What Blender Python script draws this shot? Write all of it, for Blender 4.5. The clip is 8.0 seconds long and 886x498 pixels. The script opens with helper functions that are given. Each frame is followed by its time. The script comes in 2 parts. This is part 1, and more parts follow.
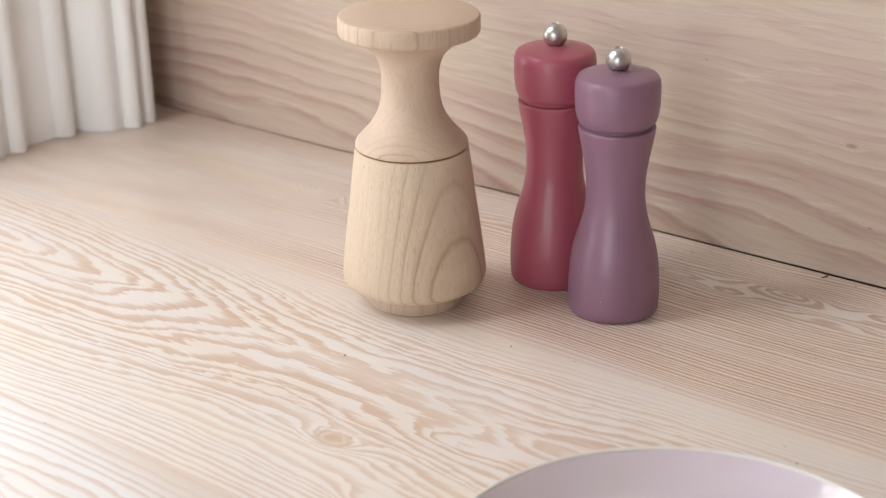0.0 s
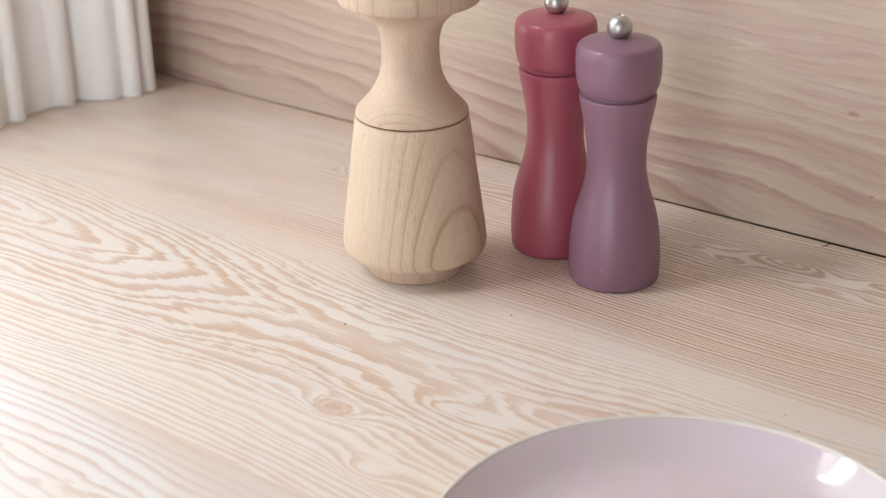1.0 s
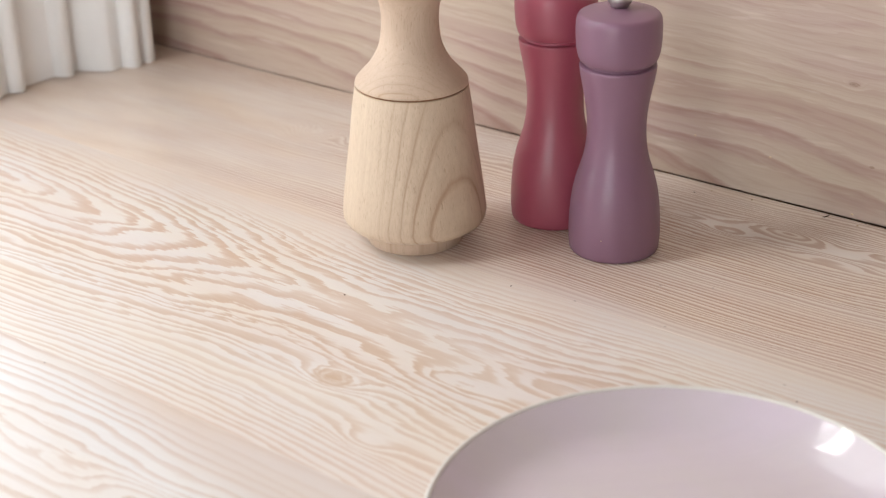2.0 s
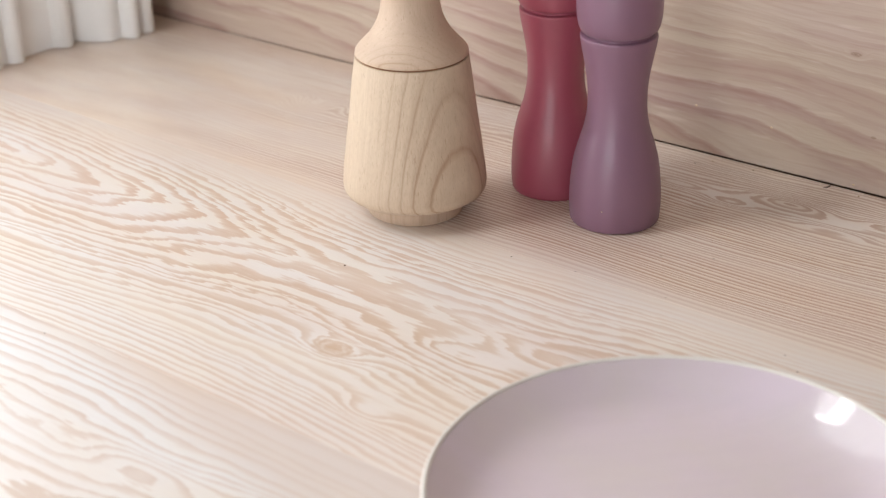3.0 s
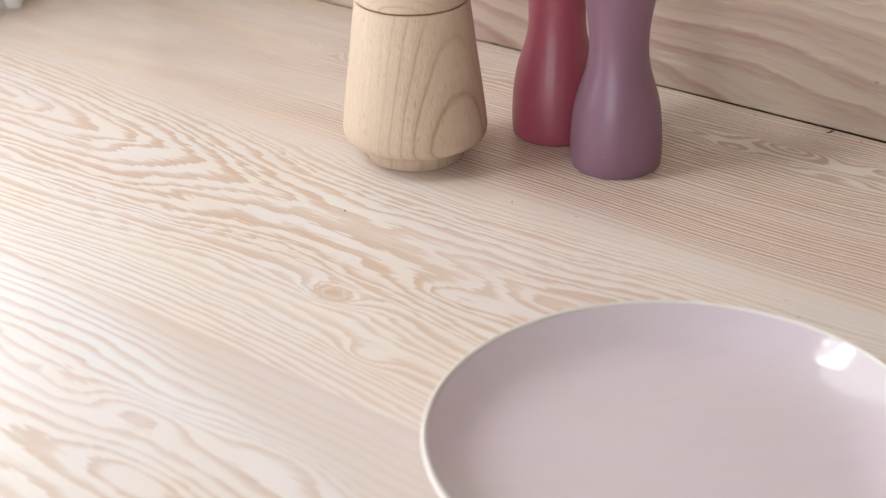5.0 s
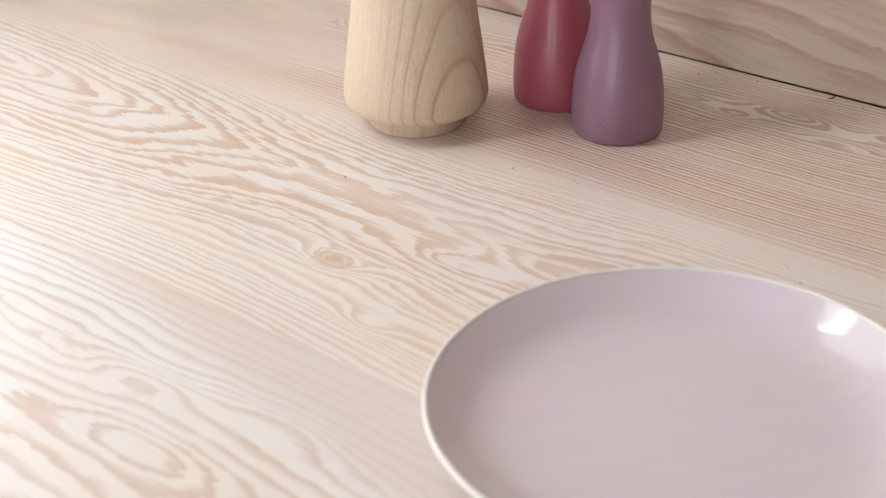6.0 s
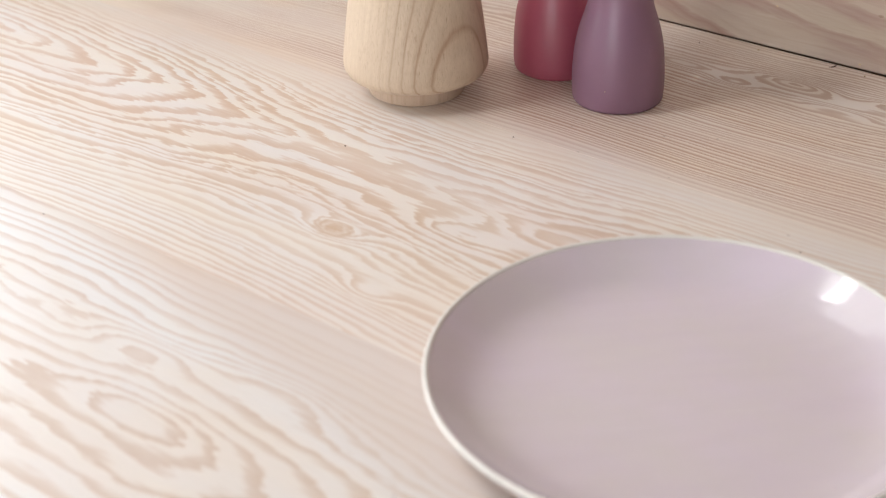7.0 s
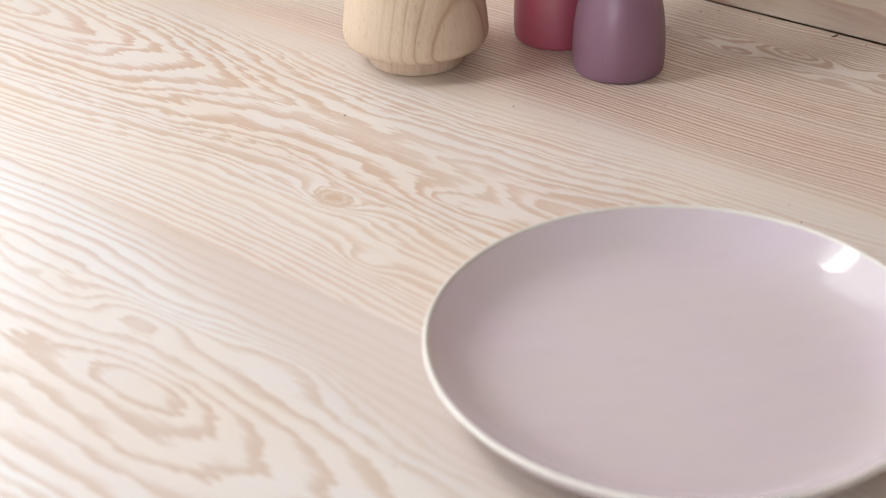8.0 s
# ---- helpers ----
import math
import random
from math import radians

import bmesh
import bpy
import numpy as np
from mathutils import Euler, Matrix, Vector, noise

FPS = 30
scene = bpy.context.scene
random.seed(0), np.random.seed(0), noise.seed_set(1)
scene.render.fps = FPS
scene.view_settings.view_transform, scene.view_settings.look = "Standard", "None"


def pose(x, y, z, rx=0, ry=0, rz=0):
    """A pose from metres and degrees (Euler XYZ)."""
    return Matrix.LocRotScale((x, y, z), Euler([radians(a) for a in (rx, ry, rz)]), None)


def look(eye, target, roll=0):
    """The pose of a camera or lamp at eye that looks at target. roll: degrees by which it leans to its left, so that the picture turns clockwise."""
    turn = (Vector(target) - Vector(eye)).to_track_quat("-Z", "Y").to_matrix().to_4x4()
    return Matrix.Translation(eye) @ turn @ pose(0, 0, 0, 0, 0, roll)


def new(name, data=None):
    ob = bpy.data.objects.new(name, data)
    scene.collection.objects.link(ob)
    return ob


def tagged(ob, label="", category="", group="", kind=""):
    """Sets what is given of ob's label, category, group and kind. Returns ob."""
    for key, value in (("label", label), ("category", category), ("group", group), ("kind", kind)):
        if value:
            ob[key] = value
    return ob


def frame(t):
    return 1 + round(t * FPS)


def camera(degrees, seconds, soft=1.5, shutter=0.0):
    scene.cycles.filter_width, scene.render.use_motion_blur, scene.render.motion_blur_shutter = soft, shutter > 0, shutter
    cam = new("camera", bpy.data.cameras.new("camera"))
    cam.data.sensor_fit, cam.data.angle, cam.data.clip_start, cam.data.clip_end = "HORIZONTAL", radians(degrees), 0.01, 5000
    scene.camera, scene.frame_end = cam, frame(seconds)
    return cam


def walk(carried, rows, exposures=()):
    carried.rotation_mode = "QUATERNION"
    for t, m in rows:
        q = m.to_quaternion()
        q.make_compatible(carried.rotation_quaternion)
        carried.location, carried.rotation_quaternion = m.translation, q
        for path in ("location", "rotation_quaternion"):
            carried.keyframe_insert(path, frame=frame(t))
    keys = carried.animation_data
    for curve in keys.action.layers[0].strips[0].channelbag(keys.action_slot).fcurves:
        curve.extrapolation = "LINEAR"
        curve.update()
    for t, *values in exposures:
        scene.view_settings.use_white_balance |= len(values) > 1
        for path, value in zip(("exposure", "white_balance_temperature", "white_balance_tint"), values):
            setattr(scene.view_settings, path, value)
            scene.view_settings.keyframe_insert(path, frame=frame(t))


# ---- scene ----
# The world: the panelled wall is the plane y = 0, the table top is z = 0, the window wall is at x = -0.46.
cam = camera(31.49, 8.0, soft=1.3)
PATH = [
    (0.0, 0.5986, -0.9083, 0.4327, 38.609, -23.108, -1.326),
    (0.5, 0.5988, -0.9076, 0.4315, 38.669, -23.588, -1.355),
    (1.0, 0.5985, -0.9068, 0.4306, 38.708, -24.166, -1.376),
    (1.5, 0.5986, -0.9064, 0.4299, 38.736, -24.656, -1.395),
    (3.0, 0.5981, -0.9049, 0.4276, 38.822, -26.187, -1.459),
    (3.5, 0.5976, -0.9044, 0.4266, 38.857, -26.595, -1.466),
    (4.0, 0.5975, -0.9039, 0.4257, 38.877, -27.058, -1.479),
    (4.5, 0.5975, -0.9034, 0.4250, 38.904, -27.515, -1.504),
    (6.0, 0.5961, -0.9026, 0.4225, 38.962, -29.214, -1.525),
    (6.5, 0.5958, -0.9022, 0.4218, 38.976, -29.744, -1.529),
    (7.0, 0.5954, -0.9021, 0.4209, 38.982, -30.283, -1.551),
    (7.5, 0.5949, -0.9015, 0.4201, 39.002, -30.794, -1.536),
    (8.0, 0.5946, -0.9016, 0.4194, 38.997, -31.325, -1.561),
]
cam.data.dof.use_dof, cam.data.dof.focus_distance, cam.data.dof.aperture_fstop = True, 0.98, 8.0
walk(cam, [(t, pose(x, y, z, 90 + pitch, 0, yaw) @ pose(0, 0, 0, 0, 0, roll)) for t, x, y, z, yaw, pitch, roll in PATH],
     exposures=[(0.0, 0.17), (8.0, 0.15)])

# ---------------------------------------------------------------- light
world = bpy.data.worlds.new("world")
scene.world = world
world.use_nodes = True
sky = world.node_tree.nodes.new("ShaderNodeTexSky")
sky.sky_type, sky.sun_disc = "NISHITA", False
sky.sun_elevation, sky.sun_rotation = radians(48), radians(120)
world.node_tree.links.new(sky.outputs[0], world.node_tree.nodes["Background"].inputs[0])
world.node_tree.nodes["Background"].inputs[1].default_value = 0.12

WINDOW_Y = (-1.02, -0.215)
WINDOW_Z = (0.03, 1.80)
WINDOW_2_X, WINDOW_2_Z = (0.10, 1.10), (-0.35, 1.05)
daylight = new("window_daylight", bpy.data.lights.new("window_daylight", "AREA"))
daylight.data.shape, daylight.data.size, daylight.data.size_y = "RECTANGLE", 0.74, 1.25
daylight.data.energy, daylight.data.color = 8.5, (0.97, 0.985, 1.0)
daylight.matrix_world = look((-0.474, -0.605, 0.69), (0.4, -0.605, 0.69))

# the open sky over the roofs, seen in the two upper lights of the same window
for y, width, height in ((-0.790, 0.09, 0.22), (-0.620, 0.05, 0.28)):
    skylight = new("window_sky", bpy.data.lights.new("window_sky", "AREA"))
    skylight.data.shape, skylight.data.size, skylight.data.size_y = "RECTANGLE", width, height
    skylight.data.energy, skylight.data.color = 195.0 * width * height, (0.97, 0.985, 1.0)
    skylight.matrix_world = look((-0.468, y, 1.13), (0.4, y, 0.93))
daylight_2 = new("window_daylight", bpy.data.lights.new("window_daylight", "AREA"))
daylight_2.data.shape, daylight_2.data.size, daylight_2.data.size_y = "RECTANGLE", 0.90, 1.30
daylight_2.data.energy, daylight_2.data.color = 10.5, (0.97, 0.985, 1.0)
daylight_2.matrix_world = look((0.60, -2.14, 0.35), (0.10, -1.0, 0.30))

# ---------------------------------------------------------------- material tools


class Nodes:
    """A short way to write node materials."""

    def __init__(self, name):
        self.mat = bpy.data.materials.new(name)
        self.mat.use_nodes = True
        self.tree = self.mat.node_tree
        self.shader = self.tree.nodes["Principled BSDF"]

    def node(self, kind, **props):
        n = self.tree.nodes.new(kind)
        for key, value in props.items():
            setattr(n, key, value)
        return n

    def link(self, value, socket):
        if isinstance(value, bpy.types.NodeSocket):
            self.tree.links.new(value, socket)
        else:
            socket.default_value = value

    def math(self, op, a, b=0.0, c=0.0):
        n = self.node("ShaderNodeMath", operation=op)
        for v, s in zip((a, b, c), n.inputs):
            self.link(v, s)
        return n.outputs[0]

    def coords(self, which="Object"):
        sep = self.node("ShaderNodeSeparateXYZ")
        self.link(self.node("ShaderNodeTexCoord").outputs[which], sep.inputs[0])
        return sep.outputs

    def vec(self, x, y, z=0.0):
        n = self.node("ShaderNodeCombineXYZ")
        for v, s in zip((x, y, z), n.inputs):
            self.link(v, s)
        return n.outputs[0]

    def noise(self, x, y, z=0.0, detail=2.0, rough=0.5):
        n = self.node("ShaderNodeTexNoise")
        n.inputs["Scale"].default_value, n.inputs["Detail"].default_value, n.inputs["Roughness"].default_value = 1.0, detail, rough
        self.link(self.vec(x, y, z), n.inputs["Vector"])
        return n.outputs[0]

    def centred(self, x, y, z, amount, detail=2.0):
        return self.math("MULTIPLY", self.math("SUBTRACT", self.noise(x, y, z, detail), 0.5), amount)

    def times(self, a, b):
        return self.math("MULTIPLY", a, b)

    def plus(self, *terms):
        total = terms[0]
        for term in terms[1:]:
            total = self.math("ADD", total, term)
        return total

    def ramp(self, value, stops):
        n = self.node("ShaderNodeValToRGB")
        e = n.color_ramp.elements
        while len(e) < len(stops):
            e.new(0.5)
        for element, (at, col) in zip(e, stops):
            element.position = at
            element.color = (*col, 1) if isinstance(col, tuple) else (col, col, col, 1)
        self.link(value, n.inputs[0])
        return n.outputs[0]

    def mix(self, factor, a, b, blend="MIX"):
        n = self.node("ShaderNodeMix", data_type="RGBA", blend_type=blend)
        for v, s in ((factor, n.inputs[0]), (a, n.inputs[6]), (b, n.inputs[7])):
            self.link((*v, 1) if isinstance(v, tuple) else v, s)
        return n.outputs[2]

    def bump(self, height, strength, distance):
        n = self.node("ShaderNodeBump")
        n.inputs["Strength"].default_value, n.inputs["Distance"].default_value = strength, distance
        self.link(height, n.inputs["Height"])
        self.link(n.outputs[0], self.shader.inputs["Normal"])

    def done(self, colour, rough, **more):
        self.link((*colour, 1) if isinstance(colour, tuple) else colour, self.shader.inputs["Base Color"])
        self.link(rough, self.shader.inputs["Roughness"])
        for key, value in more.items():
            self.link(value, self.shader.inputs[key.replace("_", " ")])
        return self.mat


def bump_at(n, x, y, x0, y0, sx, sy, height):
    """A hill of that height in a grain field, sx by sy wide."""
    dx = n.times(n.math("SUBTRACT", x, x0), 1 / sx)
    dy = n.times(n.math("SUBTRACT", y, y0), 1 / sy)
    d2 = n.plus(n.times(dx, dx), n.times(dy, dy))
    return n.times(n.math("EXPONENT", n.times(d2, -1.0)), height)


def fir(name, heart, flat, spacing, hills, seed, light, dark, contrast=1.0, wander=0.012, fine_side=None, rough=0.28, flame=2.2, glare_wash=None, swell=(), tilt=0.0, crowd=2.5, edge=0.72, front=1.0, late=0.40, teeth=0.05, knots=()):
    """Whitewashed plain-sawn fir. The year rings are the levels of a field over the board: straight beside its heart line,
    arched where the heart swells away from the surface, and closed round the hills and knots."""
    n = Nodes(name)
    x, y, z = n.coords()
    sway = n.centred(n.times(x, 4.0), n.times(y, 7.0), seed, wander, 2.0)
    yy = n.plus(y, sway)
    dy = n.plus(yy, n.times(x, -tilt), -heart)
    # the rings lie flatter on the front side of the heart
    dy = n.plus(n.math("MAXIMUM", dy, 0.0), n.times(n.math("MINIMUM", dy, 0.0), front))
    depth = flat
    # the saw cut the arches into teeth along the fibres
    toothed = n.plus(x, n.centred(n.times(x, 9.0), n.times(y, 120.0), seed + 2.2, teeth, 3.0))
    for x0, width, height in swell:
        depth = n.plus(depth, bump_at(n, toothed, 0.0, x0, 0.0, width, 1.0, height))
    round_arch = n.math("SQRT", n.plus(n.times(dy, dy), n.times(depth, depth)))
    sharp_arch = n.plus(n.math("ABSOLUTE", dy), depth)
    field = n.plus(n.times(round_arch, 0.85), n.times(sharp_arch, 0.15))
    terms = [field]
    for hill in hills:
        terms.append(bump_at(n, x, yy, *hill))
    # saw-toothed edges along the grain, and slow changes
    near = n.ramp(n.math("ABSOLUTE", dy), [(0.035, 1.0), (0.09, 0.35)])
    terms.append(n.times(near, n.centred(n.times(x, 7.0), n.times(y, 23.0), seed + 3.1, spacing * flame, 2.0)))
    terms.append(n.times(near, n.centred(n.times(x, 55.0), n.times(y, 75.0), seed + 1.3, spacing * flame * 0.12, 2.0)))
    terms.append(n.times(near, n.centred(n.times(x, 22.0), n.times(y, 48.0), seed + 4.9, spacing * flame * 0.30, 1.0)))
    terms.append(n.times(near, n.centred(n.times(x, 45.0), n.times(y, 420.0), seed + 7.7, spacing * 0.6, 3.0)))
    field = n.plus(*terms)
    phase = n.times(n.times(field, n.plus(1.0, n.times(field, crowd))), 1 / spacing)
    phase = n.plus(phase, n.centred(n.times(phase, 0.33), 0.0, seed, 2.2, 1.0))
    saw = n.math("FRACT", phase)
    ring = n.ramp(saw, [(0.0, 0.0), (late, 0.06), (late + 0.16, 0.70), (late + 0.38, 1.0), (0.94, 0.95), (1.0, 0.0)])
    # the rings fade in places
    fade = n.ramp(n.noise(n.times(x, 5.0), n.times(y, 22.0), seed + 11.0, 2.0), [(0.25, 0.5), (0.55, 1.0)])
    fibre = n.noise(n.times(x, 60.0), n.times(y, 1600.0), seed, 3.0, 0.6)
    amount = n.times(n.times(ring, fade), contrast)
    amount = n.times(amount, n.ramp(n.math("ABSOLUTE", dy), [(0.03, 1.0), (0.075, edge)]))
    if fine_side:
        y0, y1, level, slope = fine_side
        band = n.node("ShaderNodeMapRange")
        band.interpolation_type = "SMOOTHSTEP"
        n.link(n.plus(yy, n.times(n.math("SUBTRACT", x, 0.15), slope)), band.inputs[0])
        for i, v in ((1, y0), (2, y1), (3, 1.0), (4, 0.22)):
            band.inputs[i].default_value = v
        amount = n.plus(n.times(amount, band.outputs[0]), n.times(n.math("SUBTRACT", 1.0, band.outputs[0]), level))
    # window glare put into the colour: grain washed pale towards the left
    if glare_wash:
        ease = n.node("ShaderNodeMapRange")
        ease.interpolation_type = "SMOOTHSTEP"
        n.link(n.plus(x, n.centred(n.times(x, 9.0), n.times(y, 25.0), seed, 0.2)), ease.inputs[0])
        for i, v in ((1, glare_wash[0]), (2, glare_wash[1]), (3, 0.12), (4, 1.0)):
            ease.inputs[i].default_value = v
        rim = n.node("ShaderNodeMapRange")
        rim.interpolation_type = "SMOOTHSTEP"
        n.link(yy, rim.inputs[0])
        for i, v in ((1, -0.060), (2, -0.015), (3, 0.0), (4, 0.7)):
            rim.inputs[i].default_value = v
        keep = n.math("MAXIMUM", ease.outputs[0], rim.outputs[0])
        amount = n.plus(n.times(amount, keep), n.times(n.math("SUBTRACT", 1.0, keep),
                        n.ramp(n.noise(n.times(x, 14.0), n.times(y, 46.0), seed + 13.0, 4.0), [(0.38, 0.0), (0.70, 0.27)])))
    tone = n.noise(n.times(x, 3.0), n.times(y, 9.0), seed + 5.0, 3.0)
    deep = n.mix(n.ramp(tone, [(0.35, 0.0), (0.68, 1.0)]), dark, (dark[0] * 1.0, dark[1] * 0.95, dark[2] * 1.0))
    pale = n.mix(n.ramp(n.noise(n.times(x, 2.2), n.times(y, 14.0), seed + 9.0, 2.0), [(0.3, 0.0), (0.7, 1.0)]), light,
                 (light[0] * 0.96, light[1] * 0.87, light[2] * 0.82))
    pale = n.mix(n.ramp(n.noise(n.times(x, 5.0), n.times(y, 30.0), seed + 21.0, 3.0), [(0.45, 0.0), (0.72, 1.0)]), pale,
                 (light[0] * 1.0, light[1] * 0.955, light[2] * 0.89))
    peach = n.ramp(n.noise(n.times(x, 7.0), n.times(y, 19.0), seed + 31.0, 3.0), [(0.46, 0.0), (0.70, 1.0)])
    pale = n.mix(n.times(peach, 0.55), pale, (light[0] * 1.0, light[1] * 0.88, light[2] * 0.74))
    colour = n.mix(amount, pale, deep)
    colour = n.mix(n.times(n.math("SUBTRACT", fibre, 0.35), 0.24), colour, (0.48, 0.37, 0.30))
    for x0, y0, rx, ry in knots:
        core = n.ramp(n.plus(bump_at(n, x, yy, x0, y0, rx, ry, 1.0), n.centred(n.times(x, 160.0), n.times(y, 240.0), seed, 0.5)), [(0.35, 0.0), (0.60, 0.65), (0.80, 0.35), (0.97, 0.75)])
        colour = n.mix(core, colour, (0.56, 0.38, 0.235))
    # tiny dark pores and specks
    cell = n.node("ShaderNodeTexVoronoi", feature="F1")
    cell.inputs["Scale"].default_value = 1.0
    n.link(n.vec(n.times(x, 26.0), n.times(y, 30.0), seed), cell.inputs["Vector"])
    speck = n.ramp(cell.outputs["Distance"], [(0.0, 1.0), (0.018, 0.9), (0.026, 0.0)])
    colour = n.mix(n.times(speck, 0.55), colour, (0.20, 0.13, 0.09))
    relief = n.plus(n.times(amount, 0.6), n.times(fibre, 0.5))
    n.bump(relief, 0.22, 0.0006)
    return n.done(colour, n.plus(rough, n.times(fibre, 0.12)), Specular_IOR_Level=0.75)


LIGHT, DARK = (0.785, 0.768, 0.742), (0.580, 0.405, 0.268)
fir_wall_side = fir("fir_wall_side", -0.054, 0.013, 0.0033,
                    [(0.162, -0.064, 0.016, 0.006, -0.008), (0.195, -0.042, 0.026, 0.008, -0.013), (0.234, -0.063, 0.022, 0.006, 0.007), (0.118, -0.057, 0.022, 0.006, -0.007),
                     (0.262, -0.040, 0.020, 0.007, -0.008), (-0.183, -0.086, 0.010, 0.014, -0.008), (-0.208, -0.092, 0.010, 0.014, 0.007), (-0.160, -0.080, 0.010, 0.012, 0.007),
                     (-0.135, -0.060, 0.020, 0.008, 0.008), (-0.20, -0.075, 0.05, 0.010, 0.008), (0.33, -0.05, 0.05, 0.02, -0.010)],
                    2.3, (0.775, 0.722, 0.662), (0.43, 0.25, 0.152), 0.86, 0.020, (-0.182, -0.207, 0.22, 0.0), 0.28, 2.8, (-0.27, -0.01),
                    ((0.02, 0.06, 0.006), (0.30, 0.04, 0.006), (-0.10, 0.05, 0.008)), 0.0, 0.0, 1.0, 1.0, 0.38)
fir_middle = fir("fir_middle", -0.288, 0.004, 0.0084,
                 [(0.080, -0.359, 0.018, 0.0075, -0.014), (0.137, -0.397, 0.016, 0.007, -0.008), (0.135, -0.325, 0.035, 0.010, -0.010), (0.185, -0.300, 0.03, 0.008, -0.007)],
                 5.9, LIGHT, DARK, 0.82, 0.010, (-0.244, -0.208, 0.30, 0.0), 0.28, 1.8, None, ((0.05, 0.25, 0.050), (0.32, 0.10, 0.012)), -0.03, 7.0, 0.74, 0.74, 0.44, 0.035, ((0.080, -0.359, 0.015, 0.0085),))
fir_front = fir("fir_front", -0.548, 0.004, 0.0125,
                [(0.125, -0.540, 0.046, 0.016, -0.017), (0.083, -0.503, 0.026, 0.010, -0.022), (0.165, -0.490, 0.04, 0.012, -0.010), (0.02, -0.51, 0.05, 0.016, 0.014)],
                9.4, (0.775, 0.765, 0.750), (0.575, 0.435, 0.325), 0.80, 0.024, (-0.500, -0.462, 0.58, 0.25), 0.28, 2.1, None, ((0.30, 0.12, 0.030), (-0.10, 0.12, 0.03)), -0.03, 4.0, 0.9, 0.85, 0.52, 0.04)


def panel_wood():
    """Limed plywood: broad wavy bands along the wall, with soft edges on one side."""
    n = Nodes("panel_wood")
    x, y, z = n.coords()
    sway = n.centred(n.times(x, 2.6), n.times(z, 6.0), 4.0, 0.085, 2.0)
    zz = n.plus(z, sway, n.times(x, n.plus(0.14, n.times(z, -0.8))))
    fieldv = n.plus(zz, n.centred(n.times(x, 12.0), n.times(z, 42.0), 8.0, 0.020, 4.0), n.centred(n.times(x, 40.0), n.times(z, 300.0), 2.0, 0.004, 3.0))
    fieldv = n.plus(fieldv, bump_at(n, x, z, 0.212, 0.092, 0.006, 0.003, 0.012))
    phase = n.times(fieldv, n.plus(44.0, n.times(z, 130.0)))
    phase = n.plus(phase, n.centred(n.times(phase, 0.4), 0.0, 3.0, 2.6, 1.0))
    saw = n.math("FRACT", phase)
    ring = n.ramp(saw, [(0.0, 0.0), (0.30, 0.1), (0.68, 0.62), (0.85, 1.0), (0.93, 0.62), (1.0, 0.0)])
    thin = n.math("FRACT", n.times(phase, 3.0))
    thin = n.ramp(thin, [(0.0, 0.0), (0.7, 0.2), (0.9, 1.0), (1.0, 0.0)])
    fade = n.ramp(n.noise(n.times(x, 4.0), n.times(z, 12.0), 1.0, 2.0), [(0.35, 0.65), (0.62, 1.0)])
    bold = n.ramp(z, [(0.05, 0.95), (0.11, 0.24)])
    streak = n.ramp(n.noise(n.times(x, 16.0), n.times(zz, 240.0), 15.0, 3.0), [(0.48, 0.0), (0.68, 1.0)])
    amount = n.plus(n.times(n.times(n.times(ring, fade), bold), 0.95), n.times(n.times(thin, fade), 0.18), n.times(streak, 0.26))
    tone = n.ramp(n.noise(n.times(x, 3.5), n.times(z, 16.0), 6.0, 3.0), [(0.36, 0.0), (0.64, 1.0)])
    deep = n.mix(tone, (0.36, 0.225, 0.175), (0.35, 0.205, 0.178))
    pale = n.mix(tone, (0.54, 0.450, 0.352), (0.525, 0.412, 0.352))
    colour = n.mix(amount, pale, deep)
    fibre = n.noise(n.times(x, 35.0), n.times(z, 900.0), 5.0, 3.0, 0.6)
    colour = n.mix(n.times(n.math("SUBTRACT", fibre, 0.35), 0.42), colour, (0.36, 0.26, 0.21))
    chalk = n.ramp(n.noise(n.times(x, 18.0), n.times(z, 160.0), 12.0, 3.0), [(0.62, 0.0), (0.75, 1.0)])
    colour = n.mix(n.times(chalk, 0.30), colour, (0.78, 0.70, 0.62))
    # one small open knot and a few resin flecks
    for x0, z0, rx, rz in ((0.2118, 0.0926, 0.0038, 0.0014), (0.2290, 0.0395, 0.0018, 0.0009), (0.1044, 0.1327, 0.0012, 0.0008)):
        knot = n.ramp(n.plus(bump_at(n, x, z, x0, z0, rx, rz, 1.0), n.centred(n.times(x, 600.0), n.times(z, 900.0), 3.0, 0.7)), [(0.35, 0.0), (0.55, 0.7), (0.75, 0.15), (0.95, 0.6)])
        colour = n.mix(knot, colour, (0.22, 0.13, 0.08))
    n.bump(fibre, 0.2, 0.0006)
    return n.done(colour, 0.5)


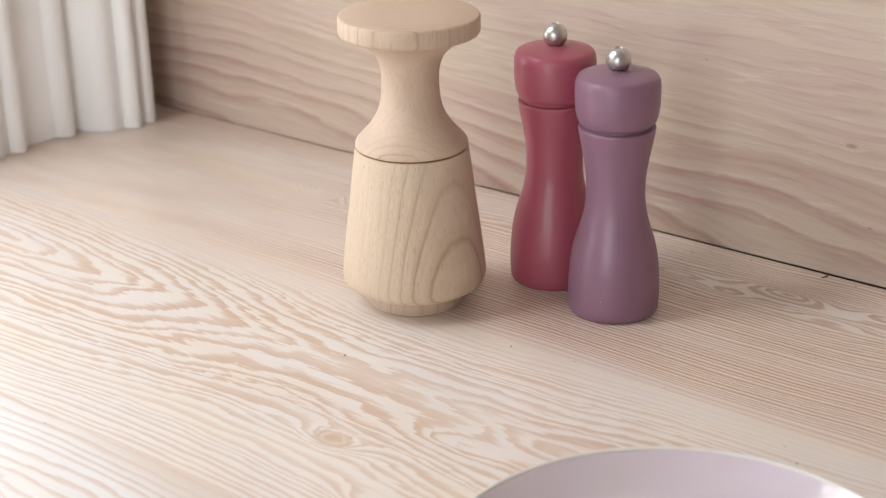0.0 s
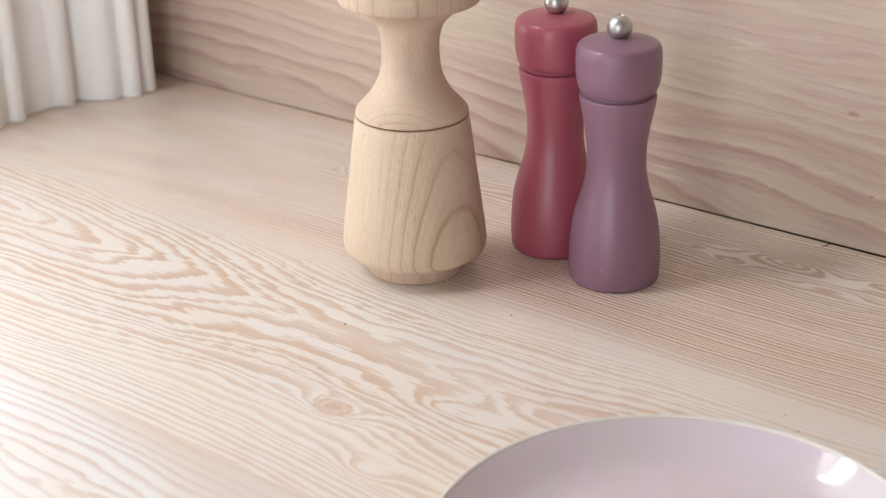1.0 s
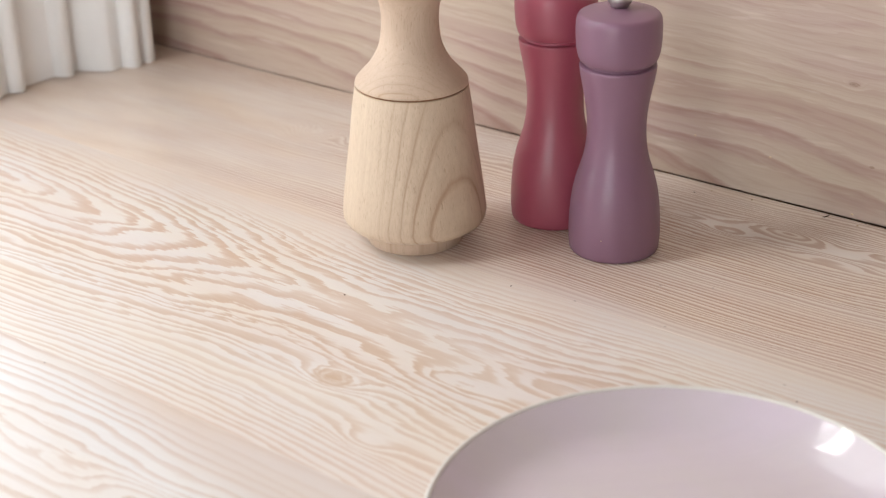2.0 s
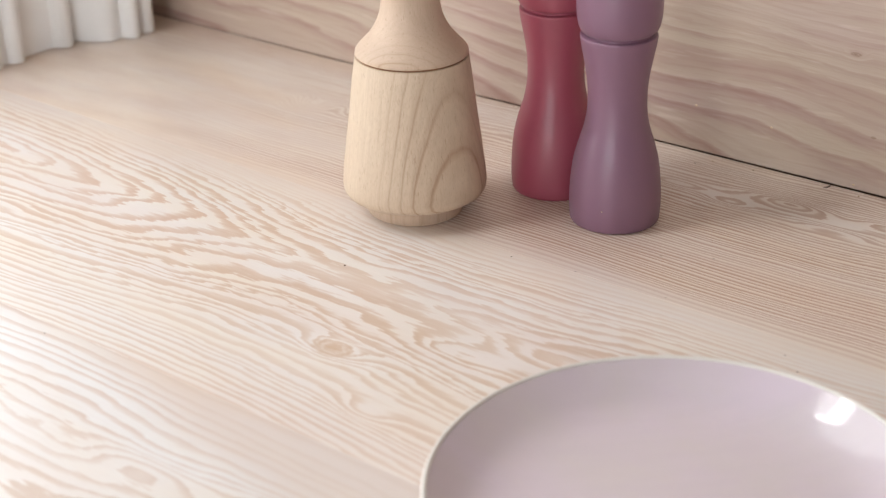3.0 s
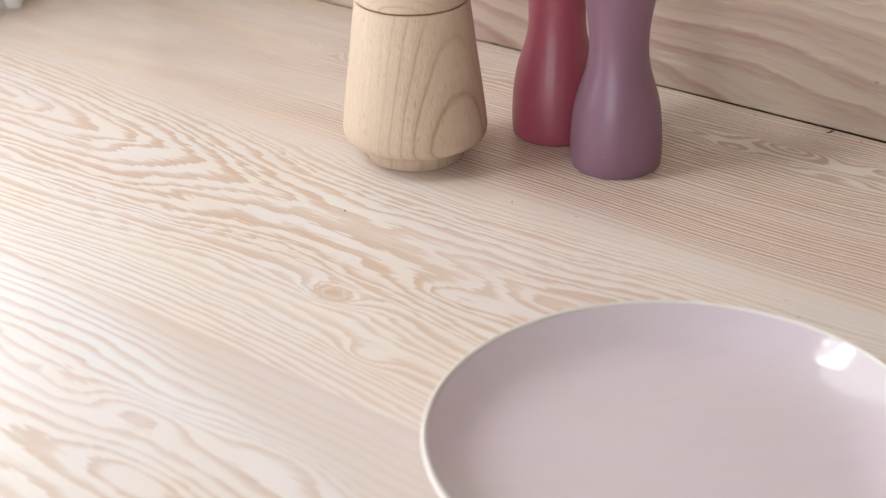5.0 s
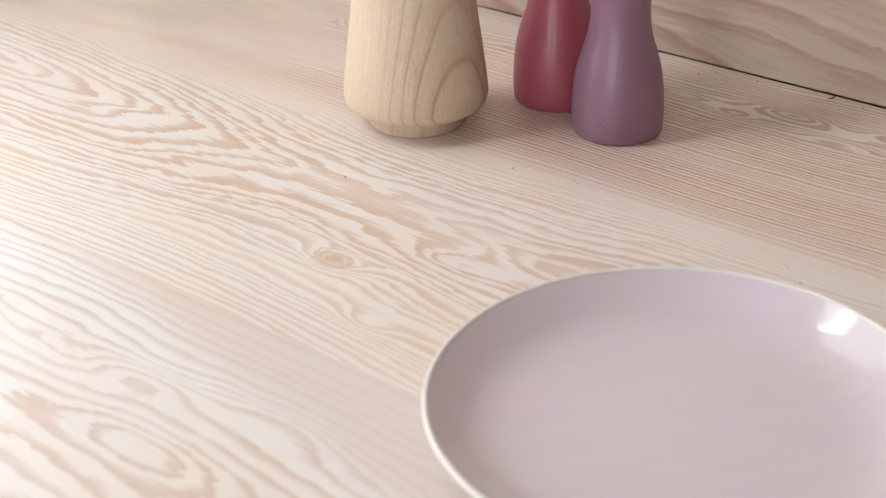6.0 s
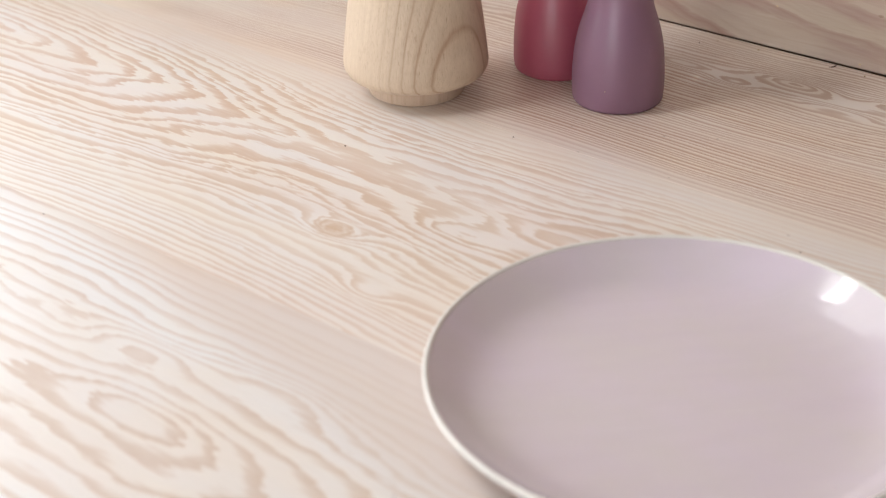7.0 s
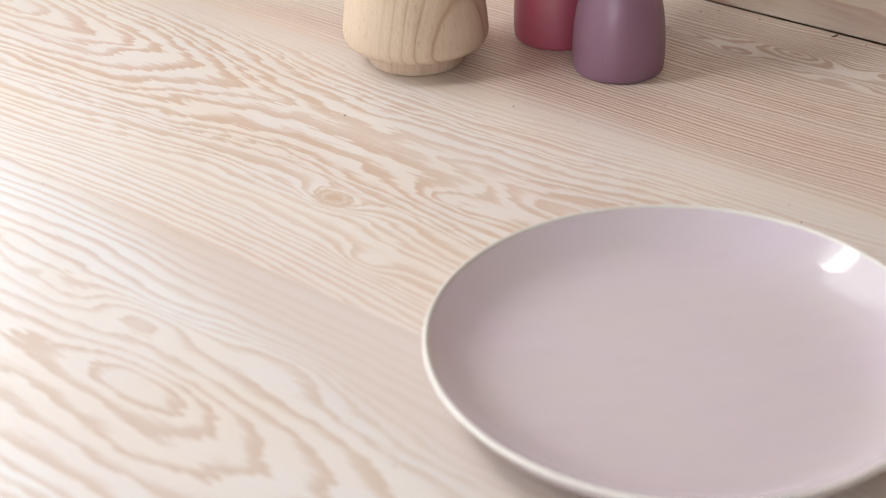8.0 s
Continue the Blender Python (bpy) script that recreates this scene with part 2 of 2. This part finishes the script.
def beech(name, angle, offset, spacing=0.0052, light=(0.655, 0.525, 0.390)):
    """Turned beech: nearly flat year rings, which the turning cuts into arches on one side and lines on the other, and fine flecks."""
    n = Nodes(name)
    x, y, z = n.coords()
    a = radians(angle)
    q = n.plus(n.times(x, math.cos(a)), n.times(y, math.sin(a)))
    side = n.plus(n.times(x, -math.sin(a)), n.times(y, math.cos(a)))
    q = n.plus(q, n.times(n.times(side, side), 3.0), n.centred(n.times(x, 40.0), n.times(y, 40.0), n.times(z, 14.0), 0.0032, 2.0), offset)
    saw = n.math("FRACT", n.times(q, 1 / spacing))
    ring = n.ramp(saw, [(0.0, 0.75), (0.10, 0.10), (0.55, 0.0), (0.88, 0.35), (0.97, 1.0), (1.0, 0.75)])
    fleck = n.noise(n.times(x, 2300.0), n.times(y, 2300.0), n.times(z, 90.0), 3.0, 0.6)
    fleck = n.ramp(fleck, [(0.53, 0.0), (0.66, 1.0)])
    streak = n.noise(n.times(q, 900.0), n.times(side, 260.0), n.times(z, 9.0), 3.0)
    ring = n.times(ring, n.ramp(n.times(q, 20.0), [(0.0, 0.10), (0.45, 0.38), (0.75, 2.1)]))
    deep = (0.43, 0.285, 0.185)
    colour = n.mix(n.times(ring, n.ramp(n.noise(n.times(x, 35.0), n.times(y, 35.0), n.times(z, 12.0), 2.0), [(0.30, 0.15), (0.66, 0.60)])), light, deep)
    colour = n.mix(n.times(n.math("SUBTRACT", streak, 0.25), 0.85), colour, (0.50, 0.375, 0.265))
    colour = n.mix(n.times(fleck, 0.27), colour, (0.40, 0.25, 0.15))
    pore = n.ramp(n.noise(n.times(x, 1000.0), n.times(y, 1000.0), n.times(z, 110.0), 2.0, 0.5), [(0.64, 0.0), (0.70, 1.0)])
    colour = n.mix(n.times(pore, 0.34), colour, (0.33, 0.19, 0.11))
    n.bump(n.plus(n.times(fleck, -1.0), n.times(pore, -1.5)), 0.4, 0.0005)
    return n.done(colour, 0.50, Specular_IOR_Level=0.35)


def lacquer(name, colour, worn):
    """Satin paint over turned wood."""
    n = Nodes(name)
    x, y, z = n.coords()
    cloud = n.noise(n.times(x, 60.0), n.times(y, 60.0), n.times(z, 25.0), 3.0)
    col = n.mix(n.times(cloud, 0.5), colour, worn)
    grain = n.noise(n.times(x, 700.0), n.times(y, 700.0), n.times(z, 60.0), 3.0)
    n.bump(grain, 0.06, 0.0004)
    return n.done(col, n.plus(0.42, n.times(cloud, 0.12)), Specular_IOR_Level=0.5, Coat_Weight=0.35, Coat_Roughness=0.16)


def plain(name, colour, rough, scale=40.0, spread=0.06, bump=0.0, metal=0.0, **more):
    n = Nodes(name)
    x, y, z = n.coords()
    cloud = n.noise(n.times(x, scale), n.times(y, scale), n.times(z, scale), 4.0)
    other = tuple(c * (1 - spread * 2) for c in colour)
    col = n.mix(cloud, colour, other)
    if bump:
        n.bump(n.noise(n.times(x, scale * 12), n.times(y, scale * 12), n.times(z, scale * 12), 3.0), bump, 0.0008)
    return n.done(col, n.plus(rough, n.times(cloud, 0.06)), Metallic=metal, **more)


beech_body = beech("beech_body", -10.0, 0.0039)
beech_head = beech("beech_head", -62.0, 0.0020, 0.0040, (0.62, 0.475, 0.36))
raspberry = lacquer("raspberry", (0.33, 0.060, 0.094), (0.365, 0.080, 0.115))
mauve = lacquer("mauve", (0.220, 0.108, 0.164), (0.243, 0.130, 0.186))
wood_groove = plain("wood_groove", (0.26, 0.12, 0.055), 0.7)
steel = plain("steel", (0.58, 0.565, 0.54), 0.32, 200.0, 0.05, 0.03, 1.0)


def lilac_glaze():
    """Lilac glaze: cloudy from warm grey to lilac, brushed streaks, and faint knife marks."""
    n = Nodes("glaze")
    x, y, z = n.coords()
    cloud = n.ramp(n.noise(n.times(x, 11.0), n.times(y, 15.0), 3.0, 4.0, 0.6), [(0.34, 0.0), (0.66, 1.0)])
    col = n.mix(cloud, (0.618, 0.548, 0.540), (0.633, 0.540, 0.592))
    brush = n.ramp(n.noise(n.times(n.plus(x, y), 16.0), n.times(n.plus(x, n.times(y, -1.0)), 75.0), 7.0, 3.0), [(0.42, 0.0), (0.72, 1.0)])
    col = n.mix(n.times(brush, 0.24), col, (0.570, 0.488, 0.518))
    mark = n.ramp(n.noise(n.times(n.plus(x, n.times(y, 0.9)), 9.0), n.times(n.plus(x, n.times(y, -1.1)), 260.0), 2.0, 2.0), [(0.70, 0.0), (0.76, 1.0)])
    col = n.mix(n.times(mark, 0.35), col, (0.74, 0.68, 0.70))
    return n.done(col, n.plus(0.07, n.times(cloud, 0.03), n.times(mark, 0.10)))


glaze = lilac_glaze()
bare_rim = plain("bare_rim", (0.78, 0.74, 0.68), 0.28, 120.0, 0.06)
white_paint = plain("white_paint", (0.86, 0.855, 0.845), 0.38, 25.0, 0.03, 0.08)
room_paint = plain("room_paint", (0.72, 0.69, 0.66), 0.7, 6.0, 0.03, 0.1)
floor_and_slit_dark = plain("floor_and_slit_dark", (0.22, 0.13, 0.08), 0.45, 8.0, 0.15, 0.1)
crumb_pale = plain("crumb_pale", (0.72, 0.55, 0.36), 0.8, 900.0, 0.2)
crumb_dark = plain("crumb_dark", (0.13, 0.07, 0.045), 0.8, 900.0, 0.2)
glass = Nodes("window_glass")
glass.done((1.0, 1.0, 1.0), 0.0, Transmission_Weight=1.0, IOR=1.01)
glass = glass.mat

# ---------------------------------------------------------------- mesh tools


def part(name, bm, material, parent=None, label="", smooth=None):
    """Links a bmesh as one mesh object, under a thing or a part where one is given."""
    mesh = bpy.data.meshes.new(name)
    bmesh.ops.recalc_face_normals(bm, faces=bm.faces)
    if smooth is not None:
        for f in bm.faces:
            f.smooth = True
        for e in bm.edges:
            if len(e.link_faces) == 2 and e.calc_face_angle(0) > radians(smooth):
                e.smooth = False
    bm.to_mesh(mesh)
    bm.free()
    mesh.materials.append(material)
    ob = new(name, mesh)
    if parent:
        ob.parent = parent
    if label:
        ob["label"] = label
    return ob


def empty(name, m=None):
    ob = new(name)
    ob.empty_display_size = 0.02
    if m:
        ob.matrix_world = m
    return ob


def box(x0, x1, y0, y1, z0, z1, bevel=0.0, segments=2):
    bm = bmesh.new()
    bmesh.ops.create_cube(bm, size=1.0, matrix=Matrix.LocRotScale(((x0 + x1) / 2, (y0 + y1) / 2, (z0 + z1) / 2), None, (x1 - x0, y1 - y0, z1 - z0)))
    if bevel:
        bmesh.ops.bevel(bm, geom=bm.edges[:], offset=bevel, segments=segments, affect="EDGES")
    return bm


def curve_through(points, steps=5):
    """A smooth line through points (Catmull-Rom)."""
    p = [Vector(q) for q in points]
    p = [p[0] * 2 - p[1], *p, p[-1] * 2 - p[-2]]
    line = []
    for a, b, c, d in zip(p, p[1:], p[2:], p[3:]):
        for i in range(steps):
            t = i / steps
            line.append(0.5 * ((2 * b) + (c - a) * t + (2 * a - 5 * b + 4 * c - d) * t * t + (3 * b - a - 3 * c + d) * t ** 3))
    return [*line, p[-2]]


def turned(profile, segments=96):
    """A solid of revolution about z from (radius, height) pairs; radius 0 closes an end."""
    bm = bmesh.new()
    rings = []
    for r, z in profile:
        if r < 1e-6:
            rings.append([bm.verts.new((0, 0, z))])
        else:
            rings.append([bm.verts.new((r * math.cos(2 * math.pi * i / segments), r * math.sin(2 * math.pi * i / segments), z)) for i in range(segments)])
    for a, b in zip(rings, rings[1:]):
        for i in range(segments):
            j = (i + 1) % segments
            if len(a) == 1:
                bm.faces.new((a[0], b[j], b[i]))
            elif len(b) == 1:
                bm.faces.new((a[i], a[j], b[0]))
            else:
                bm.faces.new((a[i], a[j], b[j], b[i]))
    return bm


# ---------------------------------------------------------------- the room
FLOOR = -0.75
X0, X1, Y0, TOP = -0.46, 2.6, -2.0, 2.25
tagged(part("floor", box(X0 - 0.2, X1 + 0.1, Y0 - 0.1, 0.2, FLOOR - 0.1, FLOOR), floor_and_slit_dark), "dark brown wooden floor of the room", "floor", kind="structure")
tagged(part("ceiling", box(X0 - 0.2, X1 + 0.1, Y0 - 0.1, 0.2, TOP, TOP + 0.1), room_paint), "plain white painted ceiling", "ceiling", kind="structure")
wall_back = tagged(empty("wall_north"), "wall panelled with pale limed wavy-grained plywood", "wall", kind="structure")
def panel():
    """The plywood sheet, hung a hair above the table, so that a dark slit shows under it."""
    bm = box(X0, X1, -0.002, 0.018, 0.001, TOP)
    for v in bm.verts:
        if v.co.z < 0.5:
            v.co.z = 0.0004 + 0.0009 * (v.co.x - X0) / 0.75
    return bm


part("wall_panel", panel(), panel_wood(), wall_back)
# the core is coloured dark to deepen the shade inside the slit
part("slit_shade_core", box(X0, X1, 0.0225, 0.12, FLOOR, TOP), floor_and_slit_dark, wall_back)
tagged(part("wall_east", box(X1, X1 + 0.1, Y0, 0.0, FLOOR, TOP), room_paint), "plain white painted wall", "wall", kind="structure")


def window_in(name, wall_name, along, start, end, face, out, za, zb):
    """A wall with a tall two-light window. along: the axis it runs on; face: its room side; out: the way outdoors."""
    def slab(a, b, c0, c1, z0, z1, bevel=0.0):
        c0, c1 = sorted((face + out * c0, face + out * c1))
        return box(c0, c1, a, b, z0, z1, bevel) if along == "y" else box(a, b, c0, c1, z0, z1, bevel)

    (wa, wb), (a, b) = start, end
    wall = tagged(empty(wall_name), "white painted wall with a tall window", "wall", kind="structure")
    for args in ((wa, a, FLOOR, TOP), (b, wb, FLOOR, TOP), (a, b, FLOOR, za), (a, b, zb, TOP)):
        part("wall_piece", slab(args[0], args[1], 0.0, 0.2, args[2], args[3]), room_paint, wall)
    win = tagged(empty(name), "white painted wooden window with a central mullion", "window", kind="structure")
    for args in ((a, a + 0.05, za, zb), (b - 0.05, b, za, zb), (a + 0.05, b - 0.05, za, za + 0.05), (a + 0.05, b - 0.05, zb - 0.05, zb)):
        part("window_frame", slab(args[0], args[1], 0.08, 0.13, args[2], args[3], 0.004), white_paint, win)
    m = (a + b) / 2
    part("mullion", slab(m - 0.04, m + 0.04, 0.075, 0.135, za + 0.05, zb - 0.05, 0.004), white_paint, win)
    for c, d in ((a + 0.05, m - 0.04), (m + 0.04, b - 0.05)):
        pane = part("pane", slab(c, d, 0.103, 0.107, za + 0.05, zb - 0.05), glass, win)
        pane.visible_shadow = False


window_in("window_1", "wall_west", "y", (Y0, 0.0), WINDOW_Y, X0, -1, *WINDOW_Z)
window_in("window_2", "wall_south", "x", (X0 - 0.3, X1), WINDOW_2_X, Y0, -1, *WINDOW_2_Z)


def casing():
    """The moulded window casing: one moulding profile, swept upwards from the table."""
    # (distance from the wall panel, how far it stands out)
    prof = [(0.034, 0.0), (0.034, 0.039), (0.036, 0.0435), (0.040, 0.045), (0.044, 0.0445), (0.0465, 0.041), (0.048, 0.0385), (0.050, 0.040), (0.0535, 0.0455), (0.058, 0.0465),
            (0.062, 0.044), (0.0645, 0.039), (0.0655, 0.0345), (0.068, 0.034), (0.073, 0.0355), (0.078, 0.0335), (0.084, 0.027), (0.090, 0.0165), (0.094, 0.009), (0.097, 0.0072),
            (0.0985, 0.0105), (0.102, 0.0150), (0.1065, 0.0168), (0.111, 0.0155), (0.1145, 0.0110), (0.116, 0.0065), (0.1175, 0.0055), (0.148, 0.0052), (0.1495, 0.0095),
            (0.152, 0.0132), (0.156, 0.0148), (0.160, 0.0138), (0.1635, 0.0100), (0.165, 0.0070), (0.169, 0.0068), (0.172, 0.0100), (0.178, 0.0135), (0.190, 0.0145), (0.212, 0.0145), (0.214, 0.0)]
    bm = bmesh.new()
    low = [bm.verts.new((X0 + d, -s, 0.0005)) for s, d in prof]
    high = [bm.verts.new((X0 + d, -s, 1.5)) for s, d in prof]
    for i in range(len(prof) - 1):
        bm.faces.new((low[i], low[i + 1], high[i + 1], high[i]))
    bm.faces.new(low)
    bm.faces.new(high)
    return tagged(part("window_casing", bm, white_paint, smooth=50), "white painted fluted wooden window casing standing on the table", "window casing", kind="structure")


casing()

# ---------------------------------------------------------------- the table


def table():
    t = tagged(empty("table"), "table of wide whitewashed fir planks with bold grain", "table")
    x0, x1 = X0 + 0.002, 1.30
    for y0, y1, mat in ((-0.2060, -0.0023, fir_wall_side), (-0.4330, -0.20605, fir_middle), (-0.6680, -0.43305, fir_front)):
        part("plank", box(x0, x1, y0, y1, -0.035, 0.0, 0.00012, 1), mat, t)
    for lx in (x0 + 0.03, x1 - 0.10):
        for ly in (-0.64, -0.09):
            part("leg", box(lx, lx + 0.06, ly, ly + 0.06, FLOOR, -0.0355, 0.003), fir_middle, t)
    return t


table()

# ---------------------------------------------------------------- the mills


def tall_mill(m):
    mill = tagged(empty("pepper_mill", m), "tall turned natural beech mill with a flat disc top", "mill")
    part("foot", turned([(0, 0), (0.0298, 0), (0.0309, 0.0006), (0.0313, 0.0018), (0.0313, 0.0145), (0, 0.0145)]), beech_head, mill, "short round beech foot", 30)
    side = [(0.0465, 0.0208), (0.0456, 0.0305), (0.0431, 0.0500), (0.0404, 0.0694), (0.0381, 0.0889), (0.0360, 0.1040)]
    part("body", turned([(0, 0.0128), (0.0385, 0.0128), (0.0420, 0.0132), (0.0445, 0.0146), (0.0459, 0.0170), *side, (0.0357, 0.1051), (0, 0.1051)]), beech_body, mill, "", 40)
    part("groove", turned([(0, 0.1045), (0.0346, 0.1045), (0.0346, 0.1066), (0, 0.1064)]), wood_groove, mill, "dark thin joint line", 30)
    neck = curve_through([(0.0354, 0.1085), (0.0343, 0.1103), (0.0313, 0.1136), (0.0263, 0.1191), (0.0218, 0.1264), (0.0192, 0.1337), (0.0182, 0.1410),
                          (0.0179, 0.1483), (0.0184, 0.1556), (0.0206, 0.1629), (0.0240, 0.1675), (0.0300, 0.1725), (0.0370, 0.1762), (0.0418, 0.1778)])
    part("head", turned([(0, 0.1062), (0.0352, 0.1062), (0.0357, 0.1068), *[(p.x, p.y) for p in neck], (0.0431, 0.1784), (0.0436, 0.1794),
                         (0.0437, 0.1800), (0.0437, 0.1885), (0.0433, 0.1895), (0.0424, 0.1900), (0.02, 0.1900), (0, 0.1900)]), beech_head, mill, "", 40)
    return mill


def small_mill(m, paint, label, colour_word):
    mill = tagged(empty("pepper_mill", m), label, "mill", "pair of painted mills")
    side = curve_through([(0.0285, 0.0018), (0.0290, 0.0075), (0.0291, 0.0130), (0.0290, 0.0190), (0.0286, 0.0260), (0.0280, 0.0330), (0.0269, 0.0405), (0.0252, 0.0480),
                          (0.0229, 0.0556), (0.0207, 0.0630), (0.0192, 0.0708), (0.0185, 0.0785), (0.0185, 0.0861), (0.0190, 0.0938), (0.0201, 0.1014),
                          (0.0215, 0.1090), (0.0230, 0.1167), (0.0239, 0.1228)], 3)
    part("body", turned([(0, 0), (0.0266, 0), (0.0278, 0.0005), *[(p.x, p.y) for p in side], (0.0238, 0.1236), (0.0232, 0.1240), (0, 0.1240)]), paint, mill, "", 50)
    part("groove", turned([(0, 0.1238), (0.0208, 0.1238), (0.0208, 0.1268), (0, 0.1268)]), paint, mill, "", 30)
    cap = curve_through([(0.0236, 0.1270), (0.0249, 0.1302), (0.0259, 0.1355), (0.0263, 0.1422), (0.0263, 0.1482), (0.0260, 0.1524), (0.0250, 0.1552), (0.0230, 0.1568), (0.0170, 0.1584), (0.0080, 0.1597)], 4)
    part("cap", turned([(0, 0.1262), (0.0226, 0.1262), *[(p.x, p.y) for p in cap], (0, 0.1599)]), paint, mill, colour_word, 50)
    ball = [(0.0077 * math.sin(math.pi * i / 28), 0.1660 - 0.0077 * math.cos(math.pi * i / 28)) for i in range(1, 26)]
    knob = part("knob", turned([(0, 0.1588), (0.003, 0.1588), *ball[2:], (0.0024, ball[-1][1] + 0.0002), (0.0020, ball[-1][1] - 0.0006), (0, ball[-1][1] - 0.0006)], 48), steel, mill, "brushed steel ball knob", 40)
    return mill


tall_mill(pose(0.0, -0.1889, 0.0, -0.25, 0.31, 0))
small_mill(pose(0.0538, -0.1072, 0.0, 0, 0, 40), raspberry, "raspberry red painted wooden mill with a steel knob", "")
mauve_mill = small_mill(pose(0.1131, -0.1266, 0.0, 0, 0, 100) @ Matrix.Diagonal((0.997, 0.997, 0.989, 1)), mauve, "dusty mauve painted wooden mill with a steel knob", "")

chip = bmesh.new()
bmesh.ops.create_icosphere(chip, subdivisions=2, radius=0.0004)
chip = part("paint_chip", chip, crumb_pale, mauve_mill, "tiny pale chip in the paint", 60)
chip.location = (0.0290 * math.cos(radians(-173.8)), 0.0290 * math.sin(radians(-173.8)), 0.016)

# ---------------------------------------------------------------- the plate


def plate(m):
    p = tagged(empty("plate", m), "shallow pale lilac glazed stoneware plate with a cream rim", "plate")
    inner = curve_through([(0.030, 0.0060), (0.060, 0.0062), (0.080, 0.0072), (0.092, 0.0102), (0.100, 0.0149), (0.106, 0.0196), (0.1120, 0.0246)], 5)
    outer = curve_through([(0.1132, 0.0222), (0.1080, 0.0150), (0.099, 0.0090), (0.086, 0.0045), (0.070, 0.0030), (0.062, 0.0028)], 5)
    line = [(0, 0.0060), *[(q.x, q.y) for q in inner], (0.1128, 0.0238), *[(q.x, q.y) for q in outer], (0.0605, 0.0), (0.0565, 0.0), (0.0555, 0.0022), (0, 0.0022)]
    part("body", turned(line, 160), glaze, p, "", 40)
    ring = curve_through([(0.1122, 0.0246), (0.1128, 0.0255), (0.1137, 0.0258), (0.1146, 0.0251), (0.1149, 0.0240), (0.1134, 0.0224)], 3)
    part("rim", turned([*[(q.x, q.y) for q in ring], (0.1122, 0.0246)], 160), bare_rim, p, "bare cream-coloured rim", 60)
    return p


plate(pose(0.3168, -0.3923, 0.0))

# ---------------------------------------------------------------- crumbs


def crumb(x, y, z, size, mat, label):
    bm = bmesh.new()
    bmesh.ops.create_icosphere(bm, subdivisions=2, radius=size)
    rnd = random.Random(int(x * 1e5 + 7))
    for v in bm.verts:
        v.co *= 0.7 + 0.5 * rnd.random()
        v.co.z *= 0.6
    ob = part("crumb", bm, mat, None, "", 60)
    ob.matrix_world = pose(x, y, z, 0, 0, rnd.random() * 180)
    return tagged(ob, label, "crumb", "crumbs on the table")


for x, y, s in ((0.0187, -0.2801, 0.0006), (0.0936, -0.2117, 0.0005), (0.2961, -0.2348, 0.0005), (-0.0632, -0.4424, 0.0004), (0.1118, -0.0218, 0.0005)):
    crumb(x, y, s * 0.35, s, crumb_dark, "tiny dark wood crumb lying on the table")
for x, y, s in ((0.150, -0.010, 0.0008), (0.226, -0.009, 0.0007), (0.120, -0.012, 0.0006)):
    crumb(x, y, s * 0.35, s, crumb_pale, "tiny pale wood crumb lying on the table")
for x, z in ((0.1571, 0.0303), (0.2188, 0.0040), (0.0996, 0.0334)):
    bm = bmesh.new()
    bmesh.ops.create_icosphere(bm, subdivisions=2, radius=0.0008)
    drop = part("resin_drop", bm, crumb_pale, wall_back, "tiny pale resin drop", 60)
    drop.matrix_world = pose(x, -0.0022, z) @ Matrix.Diagonal((1.2, 0.5, 0.9, 1))


def splinter(m):
    """A bent splinter of dark wood, tapered to both ends."""
    bm = bmesh.new()
    rings = []
    for i in range(7):
        t = i / 6
        r = 0.0001 + 0.0005 * math.sin(math.pi * t) ** 0.7
        rings.append([bm.verts.new((0.0068 * (t - 0.5), r * math.cos(a) + 0.0009 * (t - 0.5) ** 2 * 4, 0.0007 + r * math.sin(a))) for a in (0.3, 1.9, 3.4, 5.0)])
    for a, b in zip(rings, rings[1:]):
        for i in range(4):
            bm.faces.new((a[i], a[(i + 1) % 4], b[(i + 1) % 4], b[i]))
    bm.faces.new(rings[0])
    bm.faces.new(rings[-1])
    ob = part("splinter", bm, crumb_dark, None, "", 60)
    ob.matrix_world = m
    return tagged(ob, "thin dark wood splinter lying on the table", "splinter")


splinter(pose(0.2037, -0.0075, 0.0, 0, 0, 70))
